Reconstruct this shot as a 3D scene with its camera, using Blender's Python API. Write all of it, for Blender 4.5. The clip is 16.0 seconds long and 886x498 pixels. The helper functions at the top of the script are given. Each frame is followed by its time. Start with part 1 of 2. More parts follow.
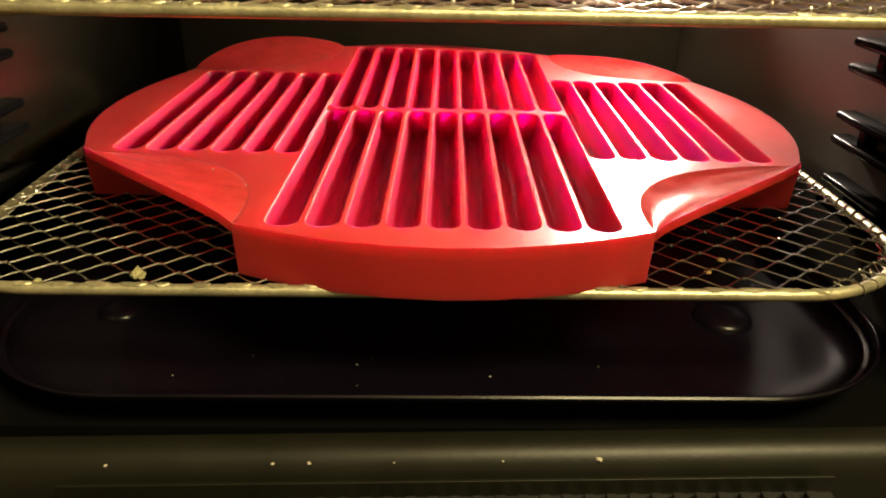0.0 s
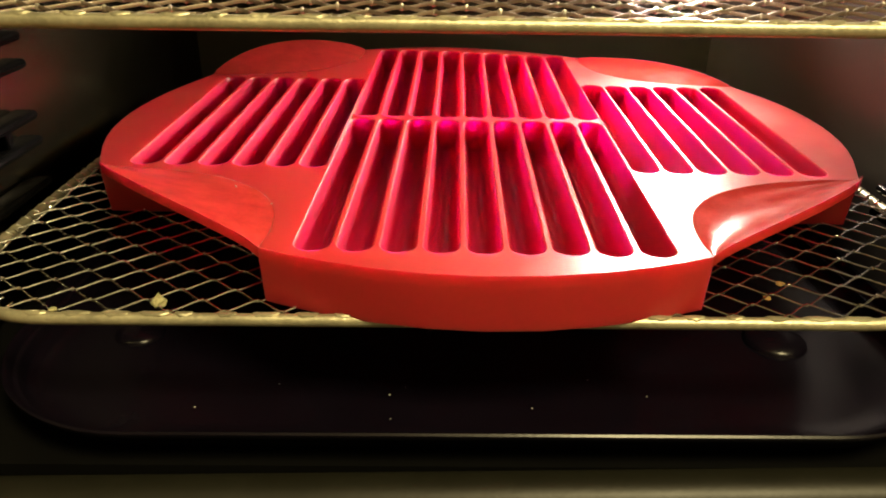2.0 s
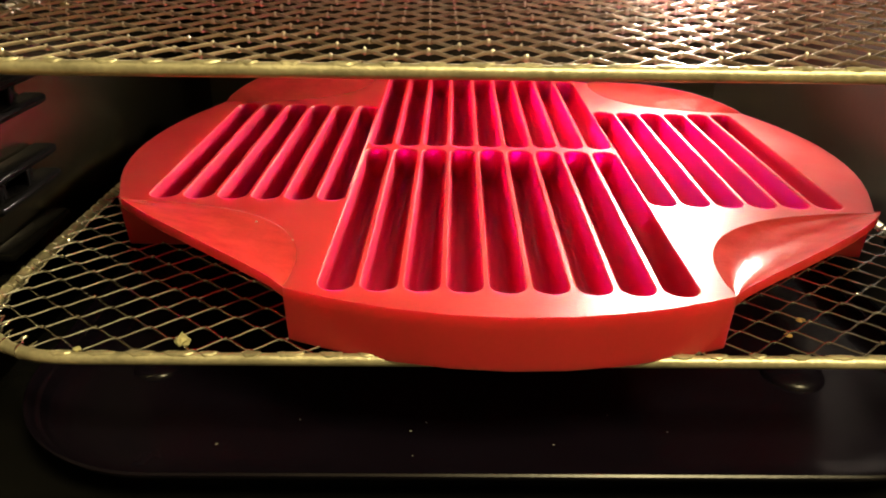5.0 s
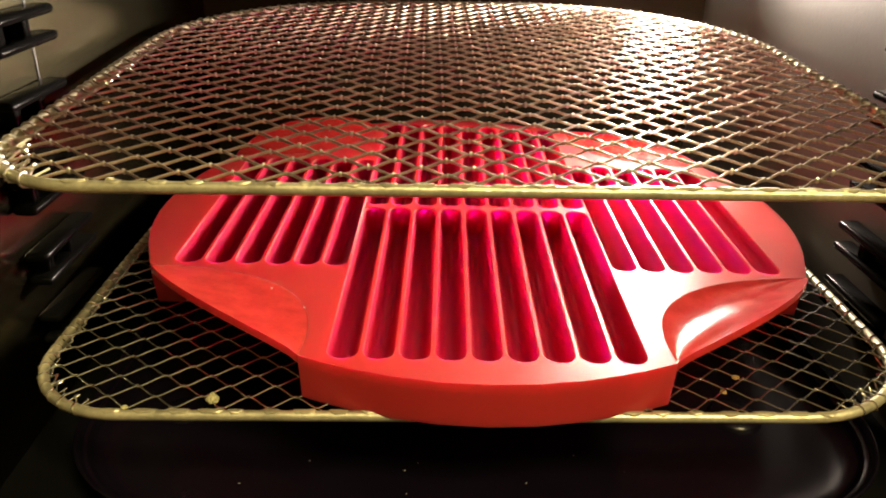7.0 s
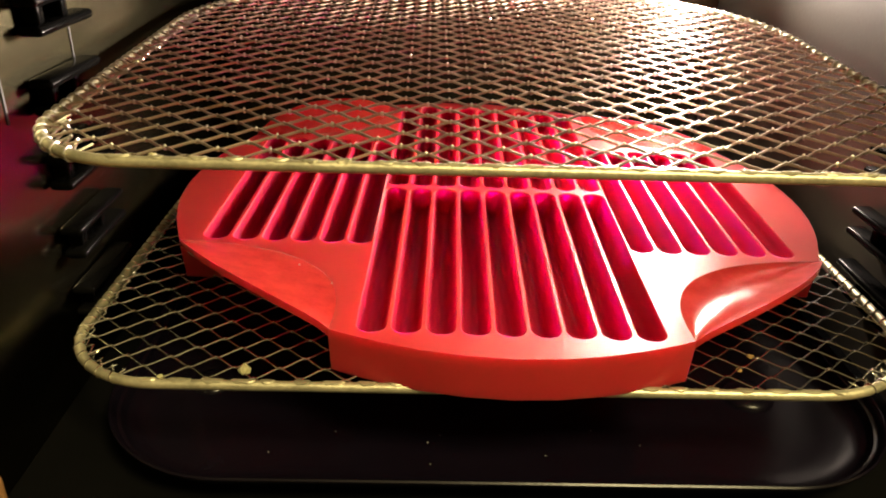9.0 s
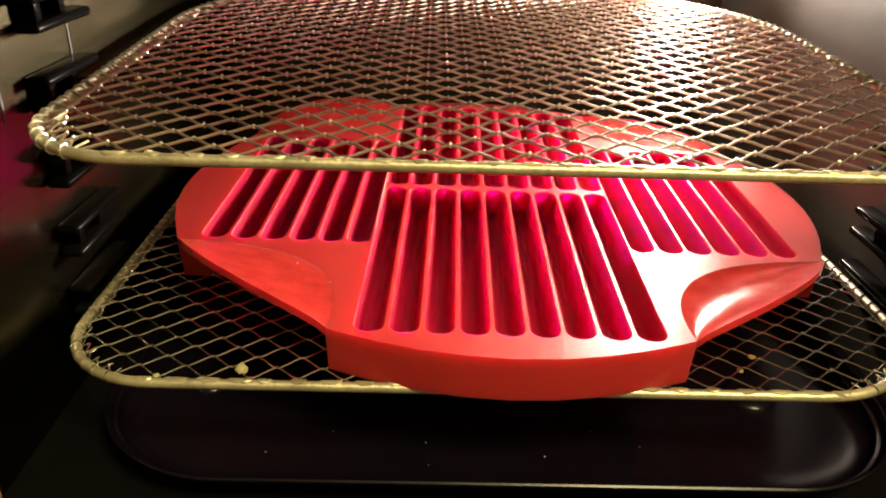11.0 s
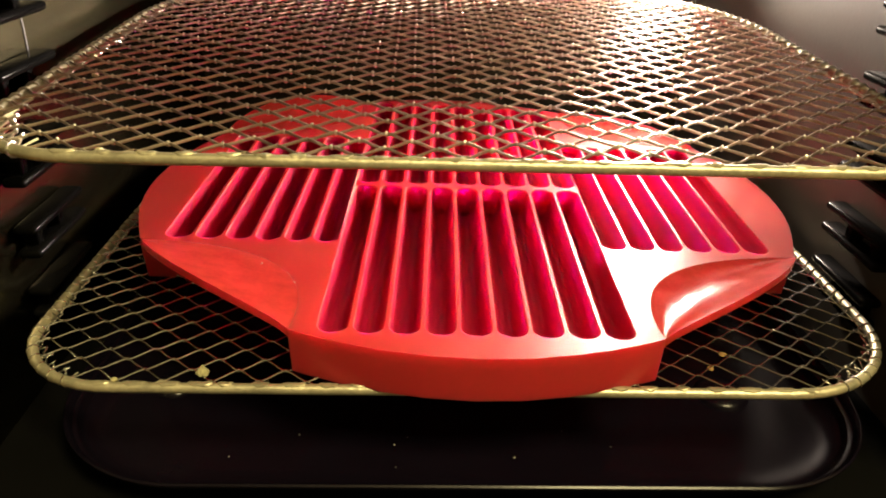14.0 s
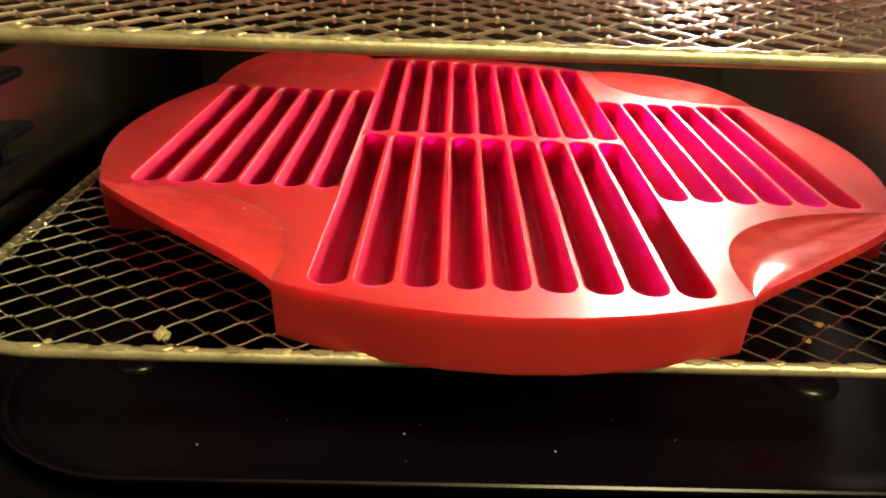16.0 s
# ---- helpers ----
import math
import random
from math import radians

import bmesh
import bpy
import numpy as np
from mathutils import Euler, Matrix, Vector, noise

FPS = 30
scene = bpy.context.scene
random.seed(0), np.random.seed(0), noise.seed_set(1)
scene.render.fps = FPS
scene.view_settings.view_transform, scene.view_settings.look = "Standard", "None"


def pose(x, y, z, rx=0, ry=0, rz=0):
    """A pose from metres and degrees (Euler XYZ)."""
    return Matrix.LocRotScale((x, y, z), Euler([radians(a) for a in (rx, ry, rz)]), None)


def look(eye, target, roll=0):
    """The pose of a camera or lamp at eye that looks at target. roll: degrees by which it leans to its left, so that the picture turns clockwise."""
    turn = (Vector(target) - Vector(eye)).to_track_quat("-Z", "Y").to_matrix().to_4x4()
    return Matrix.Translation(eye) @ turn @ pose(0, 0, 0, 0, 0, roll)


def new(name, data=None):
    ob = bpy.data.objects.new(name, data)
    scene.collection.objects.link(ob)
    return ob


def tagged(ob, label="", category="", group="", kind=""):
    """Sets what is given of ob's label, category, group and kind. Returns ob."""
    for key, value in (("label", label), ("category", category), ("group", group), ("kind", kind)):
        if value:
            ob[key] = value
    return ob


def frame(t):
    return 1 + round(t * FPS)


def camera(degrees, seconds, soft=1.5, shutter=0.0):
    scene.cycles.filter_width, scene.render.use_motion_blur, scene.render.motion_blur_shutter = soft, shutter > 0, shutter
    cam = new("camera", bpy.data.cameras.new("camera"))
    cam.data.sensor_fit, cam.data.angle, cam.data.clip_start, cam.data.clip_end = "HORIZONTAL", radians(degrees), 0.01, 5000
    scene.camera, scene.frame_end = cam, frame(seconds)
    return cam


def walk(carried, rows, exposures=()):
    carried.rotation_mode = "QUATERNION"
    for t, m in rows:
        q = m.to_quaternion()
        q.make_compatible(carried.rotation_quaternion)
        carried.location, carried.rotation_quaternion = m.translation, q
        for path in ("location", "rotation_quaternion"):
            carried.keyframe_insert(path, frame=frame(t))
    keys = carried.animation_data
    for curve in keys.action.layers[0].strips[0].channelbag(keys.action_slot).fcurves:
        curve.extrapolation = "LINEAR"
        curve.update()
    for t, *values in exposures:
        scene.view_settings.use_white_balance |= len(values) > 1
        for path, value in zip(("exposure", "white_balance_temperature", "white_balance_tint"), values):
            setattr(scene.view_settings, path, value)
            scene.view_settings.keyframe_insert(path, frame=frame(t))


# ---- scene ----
LENS = 61.0
cam = camera(LENS, 16.0, 1.9)
PATH = [
    (0, (-0.00020, -0.29174, 0.07731), (0.00000, -0.11090, -0.00812), 1.27),
    (0.2, (-0.00030, -0.28770, 0.07985), (-0.00055, -0.10680, -0.00548), 1.23),
    (0.5, (-0.00032, -0.28678, 0.08043), (-0.00063, -0.10589, -0.00489), 1.22),
    (1, (0.00119, -0.28156, 0.08186), (0.00079, -0.10043, -0.00295), 0.89),
    (1.5, (-0.00368, -0.27656, 0.07941), (-0.00462, -0.09585, -0.00630), 0.78),
    (2, (-0.00793, -0.27676, 0.07812), (-0.01033, -0.09643, -0.00834), 0.84),
    (2.5, (-0.01050, -0.27451, 0.07820), (-0.01364, -0.09429, -0.00846), 0.57),
    (3, (-0.00990, -0.27467, 0.08145), (-0.01300, -0.09412, -0.00454), 0.70),
    (3.5, (-0.01117, -0.27424, 0.08249), (-0.01450, -0.09340, -0.00286), 0.65),
    (6, (-0.01446, -0.27606, 0.09242), (-0.01455, -0.09431, 0.00895), 1.31),
    (6.5, (-0.01398, -0.28308, 0.11320), (-0.01319, -0.10245, 0.02734), 1.55),
    (7, (-0.01388, -0.29640, 0.11990), (-0.01353, -0.11544, 0.03474), 1.28),
    (7.5, (-0.02035, -0.30281, 0.11630), (-0.01905, -0.12422, 0.02628), 2.38),
    (8, (-0.01925, -0.29926, 0.11636), (-0.01802, -0.12055, 0.02659), 2.23),
    (8.5, (-0.01864, -0.29995, 0.11748), (-0.01726, -0.12133, 0.02751), 2.16),
    (9, (-0.02136, -0.30309, 0.12066), (-0.02130, -0.12388, 0.03187), 1.99),
    (11.5, (-0.01862, -0.30076, 0.11789), (-0.01941, -0.12131, 0.02959), 1.98),
    (12, (-0.01585, -0.29578, 0.11540), (-0.01429, -0.11621, 0.02735), 1.87),
    (12.5, (-0.01597, -0.29772, 0.11406), (-0.01427, -0.11851, 0.02528), 2.02),
    (13, (-0.01400, -0.29721, 0.11469), (-0.01170, -0.11820, 0.02551), 1.71),
    (13.5, (-0.01596, -0.29778, 0.11465), (-0.01406, -0.11876, 0.02550), 2.34),
    (14, (-0.01344, -0.29808, 0.11749), (-0.01079, -0.11883, 0.02883), 2.04),
    (14.5, (-0.01584, -0.30272, 0.11792), (-0.01674, -0.12347, 0.02921), 1.31),
    (15, (-0.01307, -0.29697, 0.11384), (-0.01488, -0.11846, 0.02366), 1.43),
    (15.5, (-0.01822, -0.27719, 0.10296), (-0.01880, -0.09541, 0.01956), 2.46),
    (15.6, (-0.01720, -0.27600, 0.08800), (-0.01908, -0.09210, 0.00940), 2.10),
    (15.7, (-0.01630, -0.27300, 0.07850), (-0.01847, -0.08895, 0.00027), 2.20),
    (15.8, (-0.01550, -0.27000, 0.07580), (-0.01775, -0.08636, -0.00340), 2.15),
    (16, (-0.01590, -0.26339, 0.08002), (-0.01601, -0.08289, -0.00611), 2.26),
]
walk(cam, [(t, look(eye, target, roll)) for t, eye, target, roll in PATH])

# ---- world and light ----
world = bpy.data.worlds.new("world")
scene.world = world
world.use_nodes = True
world.node_tree.nodes["Background"].inputs[0].default_value = (1.0, 0.8, 0.5, 1)
world.node_tree.nodes["Background"].inputs[1].default_value = 0.03
OVEN = pose(-0.006, 0, 0, 0, 0, 1.5)


def lamp(name, kind, m, energy, colour, size):
    data = bpy.data.lights.new(name, kind)
    data.energy, data.color = energy, colour
    if kind == "AREA":
        data.size = size
    else:
        data.shadow_soft_size = size
    ob = new(name, data)
    ob.matrix_world = m
    return ob


bulb = lamp("oven_bulb", "AREA", OVEN @ look((0.123, 0.1580, 0.094), (-0.035, -0.080, 0.058)), 2.65, (1.0, 0.81, 0.66), 0.026)
bulb.data.shape, bulb.data.spread = "DISK", radians(96)
lamp("kitchen_light", "POINT", pose(0.45, -0.72, 1.12), 100.0, (1.0, 0.82, 0.41), 0.2)


# ---- materials ----
def material(name, colour, rough=0.5, metal=0.0, dark=0.7, scale=40.0, bump=0.1, fine=400.0, sss=0.0, spec=0.5, rough_spread=0.1, depth=0.011, blue=0.8):
    """Colour mottled at two scales, with uneven gloss and a fine relief. Scales are per metre."""
    m = bpy.data.materials.new(name)
    m.use_nodes = True
    nodes, links = m.node_tree.nodes, m.node_tree.links
    p = nodes["Principled BSDF"]
    co = nodes.new("ShaderNodeTexCoord")
    big, small = nodes.new("ShaderNodeTexNoise"), nodes.new("ShaderNodeTexNoise")
    big.inputs["Scale"].default_value, big.inputs["Detail"].default_value = scale, 6
    small.inputs["Scale"].default_value, small.inputs["Detail"].default_value = fine, 4
    for n in (big, small):
        links.new(co.outputs["Object"], n.inputs["Vector"])
    add = nodes.new("ShaderNodeMath")
    add.operation = "MULTIPLY_ADD"
    links.new(small.outputs["Fac"], add.inputs[0])
    add.inputs[1].default_value = 0.4
    links.new(big.outputs["Fac"], add.inputs[2])
    ramp = nodes.new("ShaderNodeValToRGB")
    ramp.color_ramp.elements[0].position, ramp.color_ramp.elements[1].position = 0.45, 0.95
    ramp.color_ramp.elements[0].color = (*[c * dark for c in colour], 1)
    ramp.color_ramp.elements[1].color = (*colour, 1)
    links.new(add.outputs[0], ramp.inputs[0])
    links.new(ramp.outputs[0], p.inputs["Base Color"])
    gloss = nodes.new("ShaderNodeMapRange")
    gloss.inputs[3].default_value, gloss.inputs[4].default_value = rough - rough_spread / 2, rough + rough_spread
    links.new(big.outputs["Fac"], gloss.inputs[0])
    links.new(gloss.outputs[0], p.inputs["Roughness"])
    b = nodes.new("ShaderNodeBump")
    b.inputs["Strength"].default_value, b.inputs["Distance"].default_value = bump, 0.0005
    links.new(small.outputs["Fac"], b.inputs["Height"])
    links.new(b.outputs[0], p.inputs["Normal"])
    p.inputs["Metallic"].default_value = metal
    p.inputs["Specular IOR Level"].default_value = spec
    if sss:
        p.inputs["Subsurface Weight"].default_value = sss
        p.inputs["Subsurface Radius"].default_value = (1.0, 0.15, blue)
        p.inputs["Subsurface Scale"].default_value = depth
    return m


SILICONE = material("red_silicone", (0.46, 0.0275, 0.0265), 0.31, 0, 0.86, 45, 0.08, 900, sss=0.92, rough_spread=0.2, spec=0.28)
# Same red silicone; the slots' pink lamp glow is put into this colour.
GLOW_TINTED_SILICONE = material("glow_tinted_silicone", (0.40, 0.0060, 0.040), 0.42, 0, 0.92, 60, 0.05, 900, sss=1.0, rough_spread=0.1, spec=0.07, depth=0.024, blue=0.95)
GLOSSY_SILICONE = material("glossy_red_silicone", (0.45, 0.0310, 0.0260), 0.145, 0, 0.66, 140, 0.16, 700, sss=0.5, rough_spread=0.16, spec=0.07)
CHROME = material("rack_steel", (0.84, 0.83, 0.79), 0.20, 1.0, 0.75, 60, 0.15, 900)
# browner, darker and rougher than the lower rack's steel
BROWN_STEEL = material("brown_rack_steel", (0.56, 0.49, 0.39), 0.43, 1.0, 0.6, 60, 0.2, 900)
WRAP = material("wrap_wire_steel", (0.85, 0.83, 0.76), 0.36, 1.0, 0.75, 60, 0.15, 900)
BAR = material("rack_bar_steel", (0.68, 0.635, 0.43), 0.42, 0.7, 0.5, 90, 0.3, 700)
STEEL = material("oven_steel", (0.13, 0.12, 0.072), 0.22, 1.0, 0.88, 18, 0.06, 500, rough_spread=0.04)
BLACK_LUG = material("black_enamel", (0.004, 0.004, 0.004), 0.16, 0, 0.8, 50, 0.1, 700, spec=0.02)
# Darker matte copy of the oven steel, which keeps the tray's reflection off this wall.
DULLED_EAST_STEEL = material("dulled_east_steel", (0.068, 0.061, 0.048), 0.42, 0.0, 0.85, 18, 0.08, 500, spec=0.3)
# The rear wall's shade under the upper rack is put into this darker steel.
SHADED_REAR_STEEL = material("shaded_rear_steel", (0.042, 0.040, 0.026), 0.6, 0.0, 0.85, 18, 0.1, 500, spec=0.2)
PAN_BLACK = material("pan_enamel", (0.0040, 0.0028, 0.0062), 0.22, 0, 0.7, 40, 0.05, 900, spec=0.22)
LIP = material("lip_steel", (0.010, 0.0097, 0.006), 0.40, 0.0, 0.7, 60, 0.1, 600, spec=0.3)
PLASTIC = material("black_plastic", (0.02, 0.02, 0.02), 0.45, 0, 0.8, 50, 0.2, 700)
CRUMB = material("bread_crumb", (0.50, 0.46, 0.24), 0.8, 0, 0.5, 400, 0.6, 1500)
BROWN_CRUMB = material("toasted_crumb", (0.34, 0.19, 0.06), 0.8, 0, 0.5, 400, 0.6, 1500)
SPECK = material("pale_crumb", (0.55, 0.5, 0.42), 0.7, 0, 0.7, 900, 0.4, 2500)
WOOD = material("counter_wood", (0.42, 0.22, 0.09), 0.45, 0, 0.6, 12, 0.2, 160)
PLASTER = material("kitchen_plaster", (0.30, 0.26, 0.20), 0.9, 0, 0.9, 3, 0.2, 60)
GLASS = bpy.data.materials.new("lamp_glass")
GLASS.use_nodes = True
GLASS.node_tree.nodes["Principled BSDF"].inputs["Emission Color"].default_value = (1.0, 0.92, 0.9, 1)
GLASS.node_tree.nodes["Principled BSDF"].inputs["Emission Strength"].default_value = 12.0


# ---- building helpers: all shapes are drawn in centimetres ----
def part(name, bm, material, parent=None, label="", m=None, smooth=False):
    bmesh.ops.scale(bm, vec=(0.01, 0.01, 0.01), verts=bm.verts)
    bmesh.ops.recalc_face_normals(bm, faces=bm.faces)
    me = bpy.data.meshes.new(name)
    if smooth:
        for f in bm.faces:
            f.smooth = True
    bm.to_mesh(me)
    bm.free()
    me.materials.append(material)
    if smooth:
        me.set_sharp_from_angle(angle=radians(40))
    ob = new(name, me)
    if parent:
        ob.parent = parent
    if m is not None:
        ob.matrix_local = m
    if label:
        ob["label"] = label
    return ob


def thing(name, m, label, category, group=""):
    ob = new(name)
    ob.empty_display_size = 0.02
    ob.matrix_world = m
    return tagged(ob, label, category, group)


def box(bm, x0, x1, y0, y1, z0, z1, bevel=0.0):
    made = bmesh.ops.create_cube(bm, size=1)["verts"]
    bmesh.ops.scale(bm, vec=(x1 - x0, y1 - y0, z1 - z0), verts=made)
    bmesh.ops.translate(bm, vec=((x0 + x1) / 2, (y0 + y1) / 2, (z0 + z1) / 2), verts=made)
    if bevel:
        edges = list({e for v in made for e in v.link_edges})
        bmesh.ops.bevel(bm, geom=edges, offset=bevel, segments=3, affect="EDGES", profile=0.5)


def rounded(x0, x1, y0, y1, front, rear, steps=8):
    """A rounded rectangle, anticlockwise, with its own radius for the front and the rear corners."""
    out = []
    for cx, cy, r, a in ((x1 - front, y0 + front, front, -90), (x1 - rear, y1 - rear, rear, 0), (x0 + rear, y1 - rear, rear, 90), (x0 + front, y0 + front, front, 180)):
        for k in range(steps + 1):
            t = radians(a + 90 * k / steps)
            out.append((cx + r * math.cos(t), cy + r * math.sin(t)))
    return out


def resample(loop, step):
    """Even points along a closed line."""
    pts = [Vector(p) for p in loop]
    pts.append(pts[0])
    out, left = [], 0.0
    for a, b in zip(pts, pts[1:]):
        d = (b - a).length
        while left < d:
            out.append(a.lerp(b, left / d))
            left += step
        left -= d
    return out


def tube(bm, pts, r, sides=6, closed=False, flat=1.0, lean=0.0):
    """A bar of round section along points (x, y, z)."""
    pts = [Vector(p) for p in pts]
    rings, n = [], len(pts)
    for i, p in enumerate(pts):
        a, b = pts[i - 1 if closed or i else 0], pts[(i + 1) % n if closed else min(i + 1, n - 1)]
        d = (b - a).normalized()
        side = d.cross(Vector((0, 0, 1)))
        side = side.normalized() if side.length > 1e-4 else Vector((1, 0, 0))
        up = side.cross(d)
        if lean:
            side, up = side * math.cos(lean) + up * math.sin(lean), up * math.cos(lean) - side * math.sin(lean)
        rings.append([bm.verts.new(p + r * (math.cos(2 * math.pi * k / sides) * side + flat * math.sin(2 * math.pi * k / sides) * up)) for k in range(sides)])
    for i in range(n if closed else n - 1):
        a, b = rings[i], rings[(i + 1) % n]
        for k in range(sides):
            bm.faces.new((a[k], a[(k + 1) % sides], b[(k + 1) % sides], b[k]))
    if not closed:
        bm.faces.new(rings[0][::-1])
        bm.faces.new(rings[-1])


def bridge(bm, a, b):
    for k in range(len(a)):
        bm.faces.new((a[k], a[(k + 1) % len(a)], b[(k + 1) % len(b)], b[k]))


def ring(bm, loop, z):
    return [bm.verts.new((x, y, z)) for x, y in loop]


def inset(loop, d):
    """A convex anticlockwise loop, drawn in by d."""
    out, n = [], len(loop)
    for i in range(n):
        (ax, ay), (bx, by), (cx, cy) = loop[i - 1], loop[i], loop[(i + 1) % n]
        e1, e2 = Vector((bx - ax, by - ay)), Vector((cx - bx, cy - by))
        e = (e1.normalized() if e1.length > 1e-6 else e2.normalized()) + (e2.normalized() if e2.length > 1e-6 else e1.normalized())
        e.normalize()
        out.append((bx - e.y * d, by + e.x * d))
    return out


# ---- kitchen around the oven ----
def slab(name, x0, x1, y0, y1, z0, z1, mat, label, category):
    bm = bmesh.new()
    box(bm, x0, x1, y0, y1, z0, z1)
    return tagged(part(name, bm, mat), label, category, kind="structure")


slab("floor", -180, 180, -260, 70, -102, -99, PLASTER, "plain pale kitchen floor", "floor")
slab("ceiling", -180, 180, -260, 70, 150, 153, PLASTER, "plain pale kitchen ceiling", "ceiling")
slab("wall_north", -180, 180, 66, 70, -99, 150, PLASTER, "plain pale kitchen wall behind the counter", "wall")
slab("wall_south", -180, 180, -260, -256, -99, 150, PLASTER, "plain pale kitchen wall", "wall")
slab("wall_west", -180, -176, -256, 66, -99, 150, PLASTER, "plain pale kitchen wall", "wall")
slab("wall_east", 176, 180, -256, 66, -99, 150, PLASTER, "plain pale kitchen wall", "wall")
slab("counter", -120, 120, -30, 40, -13, -9.5, WOOD, "warm brown wooden counter under the oven", "counter")

# ---- the oven's cavity ----
WALL, WALL_EAST, REAR, TOP, BOTTOM, FRONT = 14.5, 14.8, 16.2, 13.0, -4.78, -13.55
oven = thing("toaster_oven", OVEN, "grey steel toaster oven cavity with black rack guides", "oven")


def side_wall(s):
    w = WALL if s < 0 else WALL_EAST
    bm = bmesh.new()
    box(bm, min(s * w, s * (w + 1.2)), max(s * w, s * (w + 1.2)), FRONT, REAR + 0.5, BOTTOM - 0.4, TOP + 0.4)
    wall = part("side_wall", bm, STEEL if s < 0 else DULLED_EAST_STEEL, oven)
    for y in (-8.95, -4.15):
        bm = bmesh.new()
        box(bm, min(s * w, s * (w - 0.03)), max(s * w, s * (w - 0.03)), y - 0.05, y + 0.05, 5.2, 11.6)
        part("panel_seam", bm, PLASTIC, wall)
    for c in (8.0, 5.6, 3.15, 0.68, -1.57):
        for z in (c - 0.42, c + 0.42):
            bm = bmesh.new()
            box(bm, min(s * (w - 0.02), s * (w - 0.8)), max(s * (w - 0.02), s * (w - 0.8)), -7.6, -3.8, z - 0.16, z + 0.16, 0.155)
            part("rack_guide", bm, BLACK_LUG, wall, smooth=True)
        for y in (-6.9, -5.3):
            bm = bmesh.new()
            box(bm, min(s * (w - 0.02), s * (w - 0.55)), max(s * (w - 0.02), s * (w - 0.55)), y - 0.22, y + 0.22, c - 0.3, c + 0.3, 0.08)
            part("guide_post", bm, BLACK_LUG, wall, smooth=True)
    return wall


side_wall(-1)
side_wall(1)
bm = bmesh.new()
box(bm, -WALL, WALL_EAST, REAR, REAR + 0.5, BOTTOM, TOP)
part("rear_wall", bm, SHADED_REAR_STEEL, oven)
bm = bmesh.new()
box(bm, -WALL, WALL_EAST, -14.3, REAR, TOP, TOP + 0.4)
part("top_panel", bm, STEEL, oven)
bm = bmesh.new()
box(bm, -WALL, WALL_EAST, FRONT, REAR, BOTTOM - 0.4, BOTTOM)
part("bottom_panel", bm, BLACK_LUG, oven)
bm = bmesh.new()
bmesh.ops.create_uvsphere(bm, u_segments=24, v_segments=12, radius=1.6)
bmesh.ops.scale(bm, vec=(1, 0.1, 1), verts=bm.verts)
bmesh.ops.translate(bm, vec=(12.3, REAR, 9.4), verts=bm.verts)
part("lamp_cover", bm, GLASS, oven, "round glowing glass lamp cover", smooth=True)


def sink(bm):
    """The front edge hangs a little lower at its left end."""
    for v in bm.verts:
        v.co.z += 0.0203 * v.co.x


def sweep_x(bm, profile, x0, x1):
    a = [bm.verts.new((x0, y, z)) for y, z in profile]
    b = [bm.verts.new((x1, y, z)) for y, z in profile]
    bridge(bm, a, b)
    bm.faces.new(a)
    bm.faces.new(b[::-1])


bm = bmesh.new()
sweep_x(bm, [(-13.6, -6.9), (-13.6, -4.98), (-13.66, -4.82), (-13.8, -4.76), (-14.1, -4.76), (-14.3, -4.81), (-14.48, -4.93), (-14.62, -5.10), (-14.72, -5.33), (-14.8, -5.6), (-14.86, -6.9)], -WALL - 1.2, WALL + 1.2)
sink(bm)
part("front_lip", bm, LIP, oven, "dull rounded steel front lip", smooth=True)
bm = bmesh.new()
box(bm, -WALL - 1.2, WALL + 1.2, -24, -15.3, -7.6, -7.0)
sink(bm)
part("oven_door", bm, PLASTIC, oven, "black open door folded flat")
bm = bmesh.new()
box(bm, -9.0, 9.9, -18.5, -15.08, -7.0, -5.62)
sink(bm)
vent = part("vent_panel", bm, PLASTIC, oven, "black slotted vent panel")
bm = bmesh.new()
box(bm, -9.0, 9.9, -15.14, -15.04, -5.62, -5.14, 0.02)
sink(bm)
part("vent_trim", bm, LIP, vent)
for k in range(34):
    bm = bmesh.new()
    box(bm, -8.7 + k * 0.54, -8.42 + k * 0.54, -18.0, -15.3, -5.62, -5.4, 0.05)
    sink(bm)
    part("vent_fin", bm, PLASTIC, vent)

# ---- wire racks ----
CELL_X, CELL_Y = 1.37, 1.04


def knob(bm, o, a, b, c):
    """A small rounded knot where two strands meet."""
    rings = []
    for i in range(1, 4):
        t = math.pi * i / 4
        rings.append([bm.verts.new(o + Vector((a * math.sin(t) * math.cos(k * math.pi / 3), b * math.sin(t) * math.sin(k * math.pi / 3), c * math.cos(t)))) for k in range(6)])
    top, low = bm.verts.new(o + Vector((0, 0, c))), bm.verts.new(o - Vector((0, 0, c)))
    for k in range(6):
        n = (k + 1) % 6
        bm.faces.new((top, rings[0][k], rings[0][n]))
        bm.faces.new((low, rings[2][n], rings[2][k]))
        for p, q in zip(rings, rings[1:]):
            bm.faces.new((p[k], q[k], q[n], p[n]))


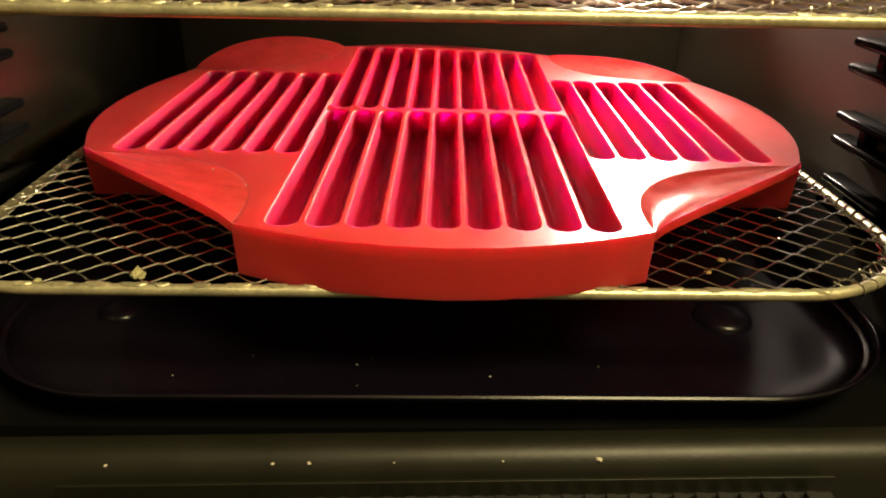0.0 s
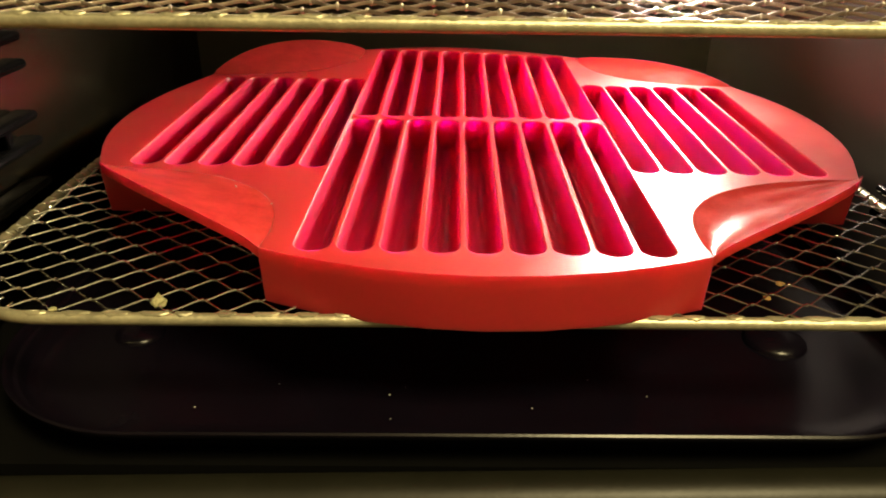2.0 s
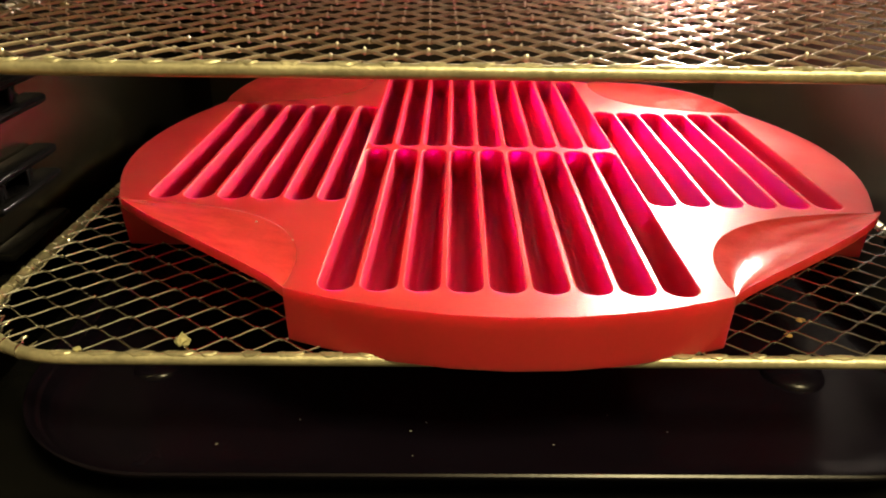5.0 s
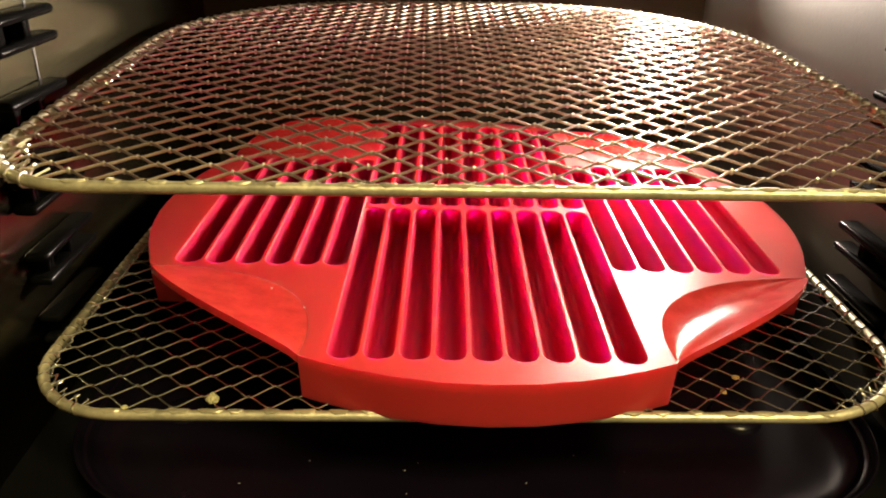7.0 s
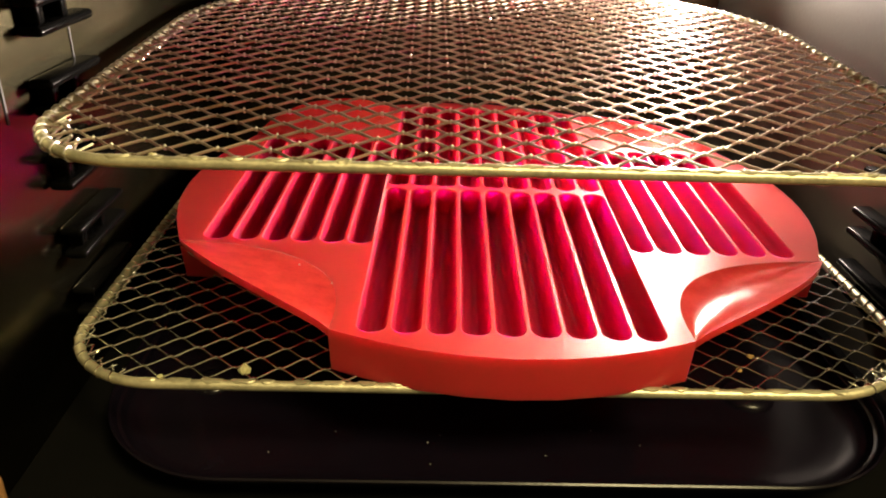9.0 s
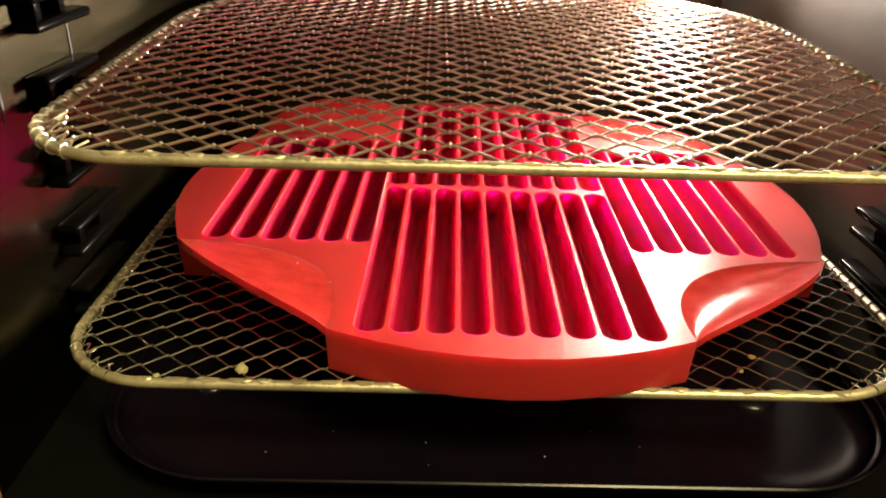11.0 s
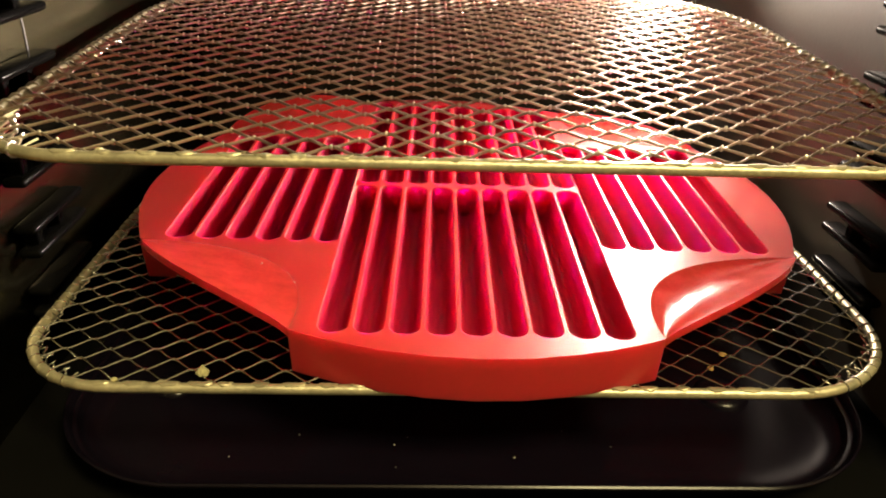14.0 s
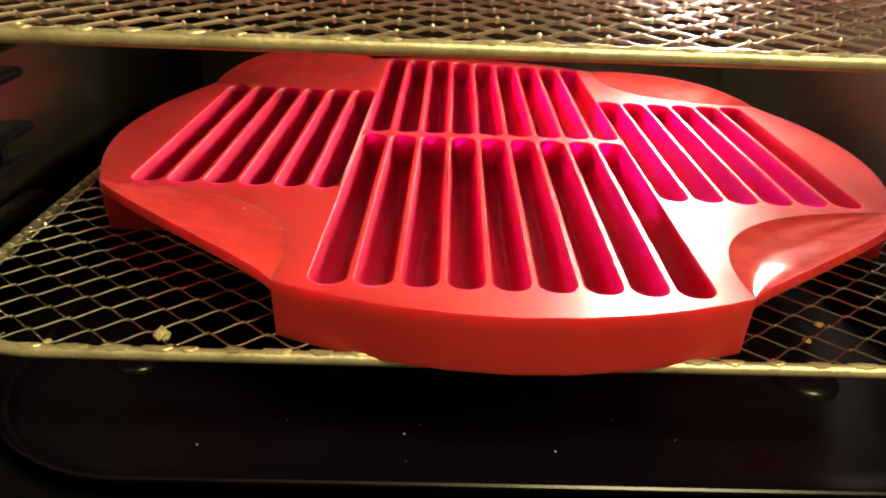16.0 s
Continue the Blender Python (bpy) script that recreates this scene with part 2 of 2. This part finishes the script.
def fold_tab(bm, x, width):
    """A torn strip of the mesh, bent over the front bar."""
    rows = []
    for i in range(7):
        u = i / 6
        reach = 105 - 40 * abs(2 * u - 1) ** 3 + random.uniform(-10, 10)
        line = []
        for k in range(9):
            a = radians(25 + reach * k / 8)
            rad = 0.157 if k in (0, 8) else 0.184 - 0.014 * (i in (0, 6)) + random.uniform(-0.004, 0.018)
            line.append(bm.verts.new((x + width * u, -12.1 + rad * math.cos(a), rad * math.sin(a))))
        rows.append(line)
    for a, b in zip(rows, rows[1:]):
        for k in range(8):
            bm.faces.new((a[k], a[k + 1], b[k + 1], b[k]))


def wire_rack(name, m, label, steel, flat, lean, east, east_front, wire):
    rack = thing(name, m, label, "oven rack", "racks in the oven")
    x0, x1, y0, y1 = -13.65, east, -12.1, 14.0
    corners = [(x1, y0, east_front), (x1, y1, 10.6), (x0, y1, 10.6), (x0, y0, 3.2)]
    outline = []
    for k, (cx, cy, rad) in enumerate(corners):
        ox, oy = cx - math.copysign(rad, cx), cy - math.copysign(rad, cy)
        for i in range(15):
            t = radians(-90 + 90 * k + 90 * i / 14)
            outline.append((ox + rad * math.cos(t), oy + rad * math.sin(t)))
    bm = bmesh.new()
    tube(bm, [(x, y, 0) for x, y in resample(outline, 0.5)], 0.16, 10, True)
    part("frame", bm, BAR, rack, smooth=True)
    bm = bmesh.new()

    def inside(x, y, d=0.0):
        if not (x0 + d <= x <= x1 - d and y0 + d <= y <= y1 - d):
            return False
        for cx, cy, rad in corners:
            ox, oy = cx - math.copysign(rad, cx), cy - math.copysign(rad, cy)
            if (x - ox) * cx > 0 and (y - oy) * cy > 0 and math.hypot(x - ox, y - oy) > rad - d:
                return False
        return True

    rows = int(28.2 / (CELL_Y / 2))
    for j in range(rows):
        y = -12.4 + j * CELL_Y / 2
        line = []
        wobble = {i: random.uniform(-0.025, 0.025) for i in range(-22, 23)}
        for n in range(-22 * 6, 22 * 6 + 1):
            i, f = n // 6, (n % 6) / 6
            up = (i + j) % 2
            e = f * f * (3 - 2 * f) * 0.3 + f * 0.7
            h = e if not up else 1 - e
            wob = wobble[i] * (1 - f) + wobble.get(i + 1, 0) * f
            tilt = (0.02 if up else -0.02) * math.cos(math.pi * f)
            line.append(((i + f) * CELL_X / 2, y + (CELL_Y / 2) * h + wob, 0.10 + tilt))
        run = []
        for p in line + [None]:
            if p and inside(p[0], p[1], 0.02):
                run.append(p)
            else:
                if len(run) > 1:
                    tube(bm, run, wire, 6, flat=flat, lean=radians(lean))
                run = []
    part("wire_mesh", bm, steel, rack, smooth=True)
    bm = bmesh.new()
    for j in range(rows):
        for i in range(-20, 21):
            x, y = i * CELL_X / 2, -12.4 + j * CELL_Y / 2
            if (i + j) % 2 == 0 and inside(x, y, 0.3):
                knob(bm, Vector((x + random.uniform(-0.02, 0.02), y, 0.115)), 0.055 + random.uniform(-0.01, 0.02), 0.045, (0.085 if steel == BROWN_STEEL else 0.055) + random.uniform(-0.02, 0.02))
    tagged(part("knot_layer", bm, WRAP if steel == BROWN_STEEL else CHROME, rack, smooth=True), kind="stuff")
    bm = bmesh.new()
    for p, q in zip(resample(outline, 0.56), resample(outline, 0.56)[1:]):
        if p.y < -11.9:
            continue
        along = (q - p).normalized()
        into = Vector((-along.y, along.x))
        pts = []
        for k in range(9):
            a = radians(-30 + 300 * k / 8)
            off = -math.cos(a) * 0.178
            pts.append((*(p + into * (-off) + along * (0.02 * k)), 0.178 * math.sin(a)))
        for lean_out in (-0.26, 0.28):
            end = p + into * random.uniform(0.55, 0.75) * (1.0 if steel == BROWN_STEEL else 0.6) + along * (lean_out + random.uniform(-0.08, 0.08))
            tube(bm, [(*end, 0.11)] + (pts if lean_out > 0 else pts[:4]), random.uniform(0.036, 0.05) * (1.0 if steel == BROWN_STEEL else 0.6), 6)
    part("edge_wrap", bm, WRAP if steel == BROWN_STEEL else CHROME, rack, smooth=True)
    bm = bmesh.new()
    x = -10.9
    while x < 10.6:
        fold_tab(bm, x, random.uniform(0.42, 0.72))
        x += random.uniform(0.85, 1.1)
    part("front_fold", bm, BAR, rack, smooth=True)
    return rack


wire_rack("wire_rack", OVEN @ pose(0.002, 0, -0.0158, 0, 0, 0), "steel mesh oven rack holding the red tray", CHROME, 1.1, 0, 13.75, 4.3, 0.026)
wire_rack("wire_rack", OVEN @ pose(0.004, 0, 0.0588, 2.6, 0, 0), "empty steel mesh oven rack, slightly tilted", BROWN_STEEL, 2.1, 6, 13.3, 3.6, 0.022)

# ---- black pan under the racks ----
pan = thing("baking_pan", OVEN, "glossy black enamel baking pan dotted with crumbs", "pan")
bm = bmesh.new()
rim = rounded(-12.7, 13.3, -13.80, 12.5, 4.6, 3.9, 14)
loops = [ring(bm, inset(rim, d), z) for d, z in ((0.10, -3.85), (0.0, -3.72), (0.0, -3.66), (0.05, -3.62), (0.11, -3.66), (0.2, -3.85), (0.42, -4.2), (0.75, -4.43), (1.2, -4.56), (1.8, -4.62))]
for a, b in zip(loops, loops[1:]):
    bridge(bm, a, b)
bm.faces.new(loops[-1])
under = [ring(bm, inset(rim, d), z) for d, z in ((0.35, -3.95), (0.6, -4.5), (0.95, -4.75))]
bridge(bm, loops[0], under[0])
bridge(bm, under[0], under[1])
bridge(bm, under[1], under[2])
bm.faces.new(under[-1][::-1])
part("pan_body", bm, PAN_BLACK, pan, smooth=True)
for x, y, rad in ((-9.9, -7.9, 0.75), (9.55, -8.1, 0.95)):
    bm = bmesh.new()
    bmesh.ops.create_uvsphere(bm, u_segments=24, v_segments=12, radius=rad)
    bmesh.ops.scale(bm, vec=(1, 1, 0.34), verts=bm.verts)
    bmesh.ops.translate(bm, vec=(x, y, -4.62), verts=bm.verts)
    part("dimple", bm, PAN_BLACK, pan, smooth=True)

# ---- red silicone tray ----
PITCH, HALF = 1.05, 0.43
CORNER, TIP = (5.45, -11.5), (11.5, -5.95)
FRONT_END, CROSS, SIDE_END = 11.62, 0.14, 5.72


def stadium(x, y0, y1, h, r):
    return rounded(x - h, x + h, y0, y1, r, r, 5)


def warp(x, y):
    """The soft tray lies a little higher at the rear."""
    t = min(max(y / 12.0, 0), 1)
    return 0.30 * t * t * (3 - 2 * t) * min(max((7 - x) / 9, 0), 1)


def widen(x):
    """The tray spreads slightly further on its left side."""
    t = min(max((-x - 6.0) / 6.0, 0), 1)
    return x * (1 + 0.014 * t * t * (3 - 2 * t))


def petal_inner(k, n):
    """The curved crease from the front tab's corner round to the side, in the front right quarter."""
    t = k / n
    a, b, c, d = Vector(CORNER), Vector((4.95, -7.9)), Vector((7.3, -6.1)), Vector(TIP)
    return a * (1 - t) ** 3 + b * 3 * t * (1 - t) ** 2 + c * 3 * t * t * (1 - t) + d * t ** 3


def petal_outer(k, n):
    a0, a1 = math.atan2(CORNER[1], CORNER[0]), math.atan2(TIP[1], TIP[0])
    a = a0 + (a1 - a0) * k / n
    r = math.hypot(*CORNER) * (1 - k / n) + math.hypot(*TIP) * k / n + 0.3 * math.sin(math.pi * k / n)
    return Vector((r * math.cos(a), r * math.sin(a)))


NP = 28
QUARTERS = ((1, 1), (1, -1), (-1, -1), (-1, 1))
tray = thing("silicone_tray", pose(0, 0, 0), "red silicone stick tray with thirty long slots", "tray")


def side_arc():
    a0 = math.atan2(TIP[1], TIP[0])
    return [Vector((12.88 * math.cos(a0 * (1 - k / 6)), 12.88 * math.sin(a0 * (1 - k / 6)))) for k in range(1, 12)]


def rear_arc():
    """The gently bowed end of the long block, from its right corner to its left one."""
    out = []
    for k in range(1, 12):
        x = CORNER[0] * math.cos(math.pi * k / 12)
        out.append(Vector((x, 12.75 - 1.25 * (x / CORNER[0]) ** 2)))
    return out


def tray_outline():
    """Crease, side arc, crease and end arc, then the same turned half round, anticlockwise."""
    quarter = [petal_inner(k, NP) for k in range(NP + 1)]
    half = quarter + side_arc() + [Vector((q.x, -q.y)) for q in reversed(quarter)] + rear_arc()
    return half + [Vector((-v.x, -v.y)) for v in half]


def slots():
    out = []
    for i in range(9):
        x = (i - 4) * PITCH
        out.append((x, -FRONT_END, -CROSS))
        out.append((x, CROSS, FRONT_END))
    for i in range(6):
        x = 4.68 + (i + 0.5) * PITCH * 0.985
        out.append((x, -SIDE_END, SIDE_END))
        out.append((-x, -SIDE_END, SIDE_END))
    return out


bm = bmesh.new()
edges = []


def closed_edges(verts):
    pairs = [(verts[k], verts[(k + 1) % len(verts)]) for k in range(len(verts))]
    return [bm.edges.get(p) or bm.edges.new(p) for p in pairs]


outer = ring(bm, [tuple(v) for v in tray_outline()], 0)
edges += closed_edges(outer)
tops = []
for x, y0, y1 in slots():
    loop = ring(bm, stadium(x, y0, y1, HALF + 0.04, 0.455), 0)
    edges += closed_edges(loop)
    tops.append((loop, x, y0, y1))
bmesh.ops.triangle_fill(bm, use_beauty=True, edges=edges)
for loop, x, y0, y1 in tops:
    last = loop
    for d, z in ((0.0, -0.05), (0.02, -0.40), (0.06, -0.66), (0.14, -0.88), (0.24, -1.02), (0.34, -1.08)):
        h = HALF - d
        nxt = ring(bm, stadium(x, y0 + 0.04 + d, y1 - 0.04 - d, h, min(0.42, h - 0.008)), z)
        known = len(bm.faces)
        bridge(bm, last, nxt)
        # slot faces below the rim take the copy tinted with the lamp glow
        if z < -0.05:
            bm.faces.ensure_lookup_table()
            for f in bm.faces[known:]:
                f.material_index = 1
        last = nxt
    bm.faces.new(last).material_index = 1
drop = ring(bm, [tuple(v) for v in tray_outline()], -0.30)
bridge(bm, outer, drop)
cross = [(CORNER[0], CORNER[1]), (5.4, -5.95), TIP] + [tuple(v) for v in side_arc()] + [(TIP[0], -TIP[1]), (5.4, 5.95), (CORNER[0], -CORNER[1])] + [tuple(v) for v in rear_arc()]
cross = cross + [(-x, -y) for x, y in cross]
foot0, foot1 = ring(bm, cross, -0.30), ring(bm, [(x * 0.992, y * 0.994) for x, y in cross], -1.50)
bridge(bm, foot0, foot1)
fill = closed_edges(foot1)
bmesh.ops.triangle_fill(bm, use_beauty=True, edges=fill)
for v in bm.verts:
    v.co.z += warp(v.co.x, v.co.y)
    v.co.x = widen(v.co.x)
body = part("slotted_body", bm, SILICONE, tray, smooth=True)
body.data.materials.append(GLOW_TINTED_SILICONE)
for sx, sy in QUARTERS:
    bm = bmesh.new()
    top, low = [], []
    crease = [petal_inner(i, 60) for i in range(61)]
    lift = 0.88 if sy > 0 else 0.30 if sx > 0 else 0.74
    dip = 0.25 if (sx, sy) == (-1, 1) else 0.85 if (sx, sy) == (1, 1) else 0.0
    for j in range(9):
        v = j / 8
        for store, dz in ((top, 0.0), (low, -0.28)):
            line = []
            for k in range(NP + 1):
                q = petal_inner(k, NP).lerp(petal_outer(k, NP), v)
                d = 0.0 if j == 0 else min((q - c).length for c in crease)
                far = max(min((petal_outer(k, NP) - c).length for c in crease), 1e-3)
                t = min(d / far, 1.0)
                bowl = dip * 1.94
                z = lift * math.sin(math.pi * k / NP) ** 0.7 * ((0.75 - bowl) * t + (0.25 + bowl) * t * t) if 0 < k < NP else 0.0
                line.append(bm.verts.new((widen(q.x * sx), q.y * sy, z + dz + warp(q.x * sx, q.y * sy) + 0.01)))
            store.append(line)
    for j in range(8):
        for k in range(NP):
            for g in (top, low):
                bm.faces.new((g[j][k], g[j][k + 1], g[j + 1][k + 1], g[j + 1][k]))
    for k in range(NP):
        bm.faces.new((top[8][k], top[8][k + 1], low[8][k + 1], low[8][k]))
        bm.faces.new((top[0][k], top[0][k + 1], low[0][k + 1], low[0][k]))
    part("petal", bm, GLOSSY_SILICONE, tray, "upturned curved corner lobe", smooth=True)


# ---- crumbs ----
def crumb(name, x, y, z, size, mat, label, tall=0.7, m=None):
    bm = bmesh.new()
    bmesh.ops.create_icosphere(bm, subdivisions=3, radius=size)
    for v in bm.verts:
        v.co *= 1 + 0.45 * noise.noise(v.co * (1.6 / size) + Vector((x, y, 0)))
        v.co.z *= tall
        if tall > 1:
            v.co.x *= 0.95 - 0.5 * v.co.z / size
            v.co.y *= 0.95 - 0.5 * v.co.z / size
    ob = part(name, bm, mat, smooth=tall <= 1)
    ob.location = (0.01 * x, 0.01 * y, 0.01 * (z + size * tall * 0.8))
    return tagged(ob, label, "crumb", "crumbs in the oven")


crumb("crumb", -7.98, -11.67, -1.55, 0.16, CRUMB, "pale bread crumb stuck on the lower rack", 1.1)
for x, y, s in ((-2.41, -10.98, 0.05), (1.42, -11.43, 0.04), (-5.5, -10.6, 0.035), (-7.5, -11.7, 0.04), (-2.0, -10.6, 0.03), (-2.3, -12.0, 0.03), (3.1, -10.1, 0.03), (4.6, -10.8, 0.03), (-11.6, -11.8, 0.035)):
    crumb("crumb", x, y, -4.63, s * 0.62, SPECK, "tiny pale crumb on the black pan", 0.5)
for x, s in ((4.0, 0.075), (-3.2, 0.05), (-4.1, 0.045), (-8.2, 0.05), (1.6, 0.03), (-1.1, 0.025)):
    y, z = -14.55 + 0.026 * x, -5.04 + 0.0203 * x
    crumb("crumb", x, y, z, s, SPECK, "tiny pale crumb on the steel front lip", 0.6)
bm = bmesh.new()
box(bm, -24, -13.75, -17.6, -15.0, -9.5, -2.65, 0.2)
tagged(part("wooden_board", bm, WOOD), "warm brown wooden board standing by the oven", "board")
crumb("crumb", 7.9, -9.95, -1.53, 0.11, BROWN_CRUMB, "flat brown crumb caught in the lower rack mesh", 0.35)
crumb("crumb", -10.35, -12.2, -1.46, 0.09, CRUMB, "burnt yellow crumb on the lower rack bar", 0.5)
crumb("crumb", -9.6, -12.2, 5.45, 0.10, CRUMB, "burnt yellow crumb on the upper rack bar", 0.5)
crumb("crumb", 7.28, -10.74, -1.53, 0.10, BROWN_CRUMB, "flat brown crumb caught in the lower rack mesh", 0.3)
for x, y, z in ((-7.0, -7.64, 0.05), (-5.73, -8.78, 0.0)):
    crumb("crumb", x, y, z, 0.028, SPECK, "tiny pale speck on the red tray", 0.6)
for x, y, z, size in ((-13.2, -3.73, 5.8, 0.13), (-12.25, -5.9, 5.7, 0.11), (-11.88, -4.7, 5.75, 0.07)):
    crumb("crumb", x, y, z, size, CRUMB, "baked golden crumb stuck in the upper rack mesh", 0.5)
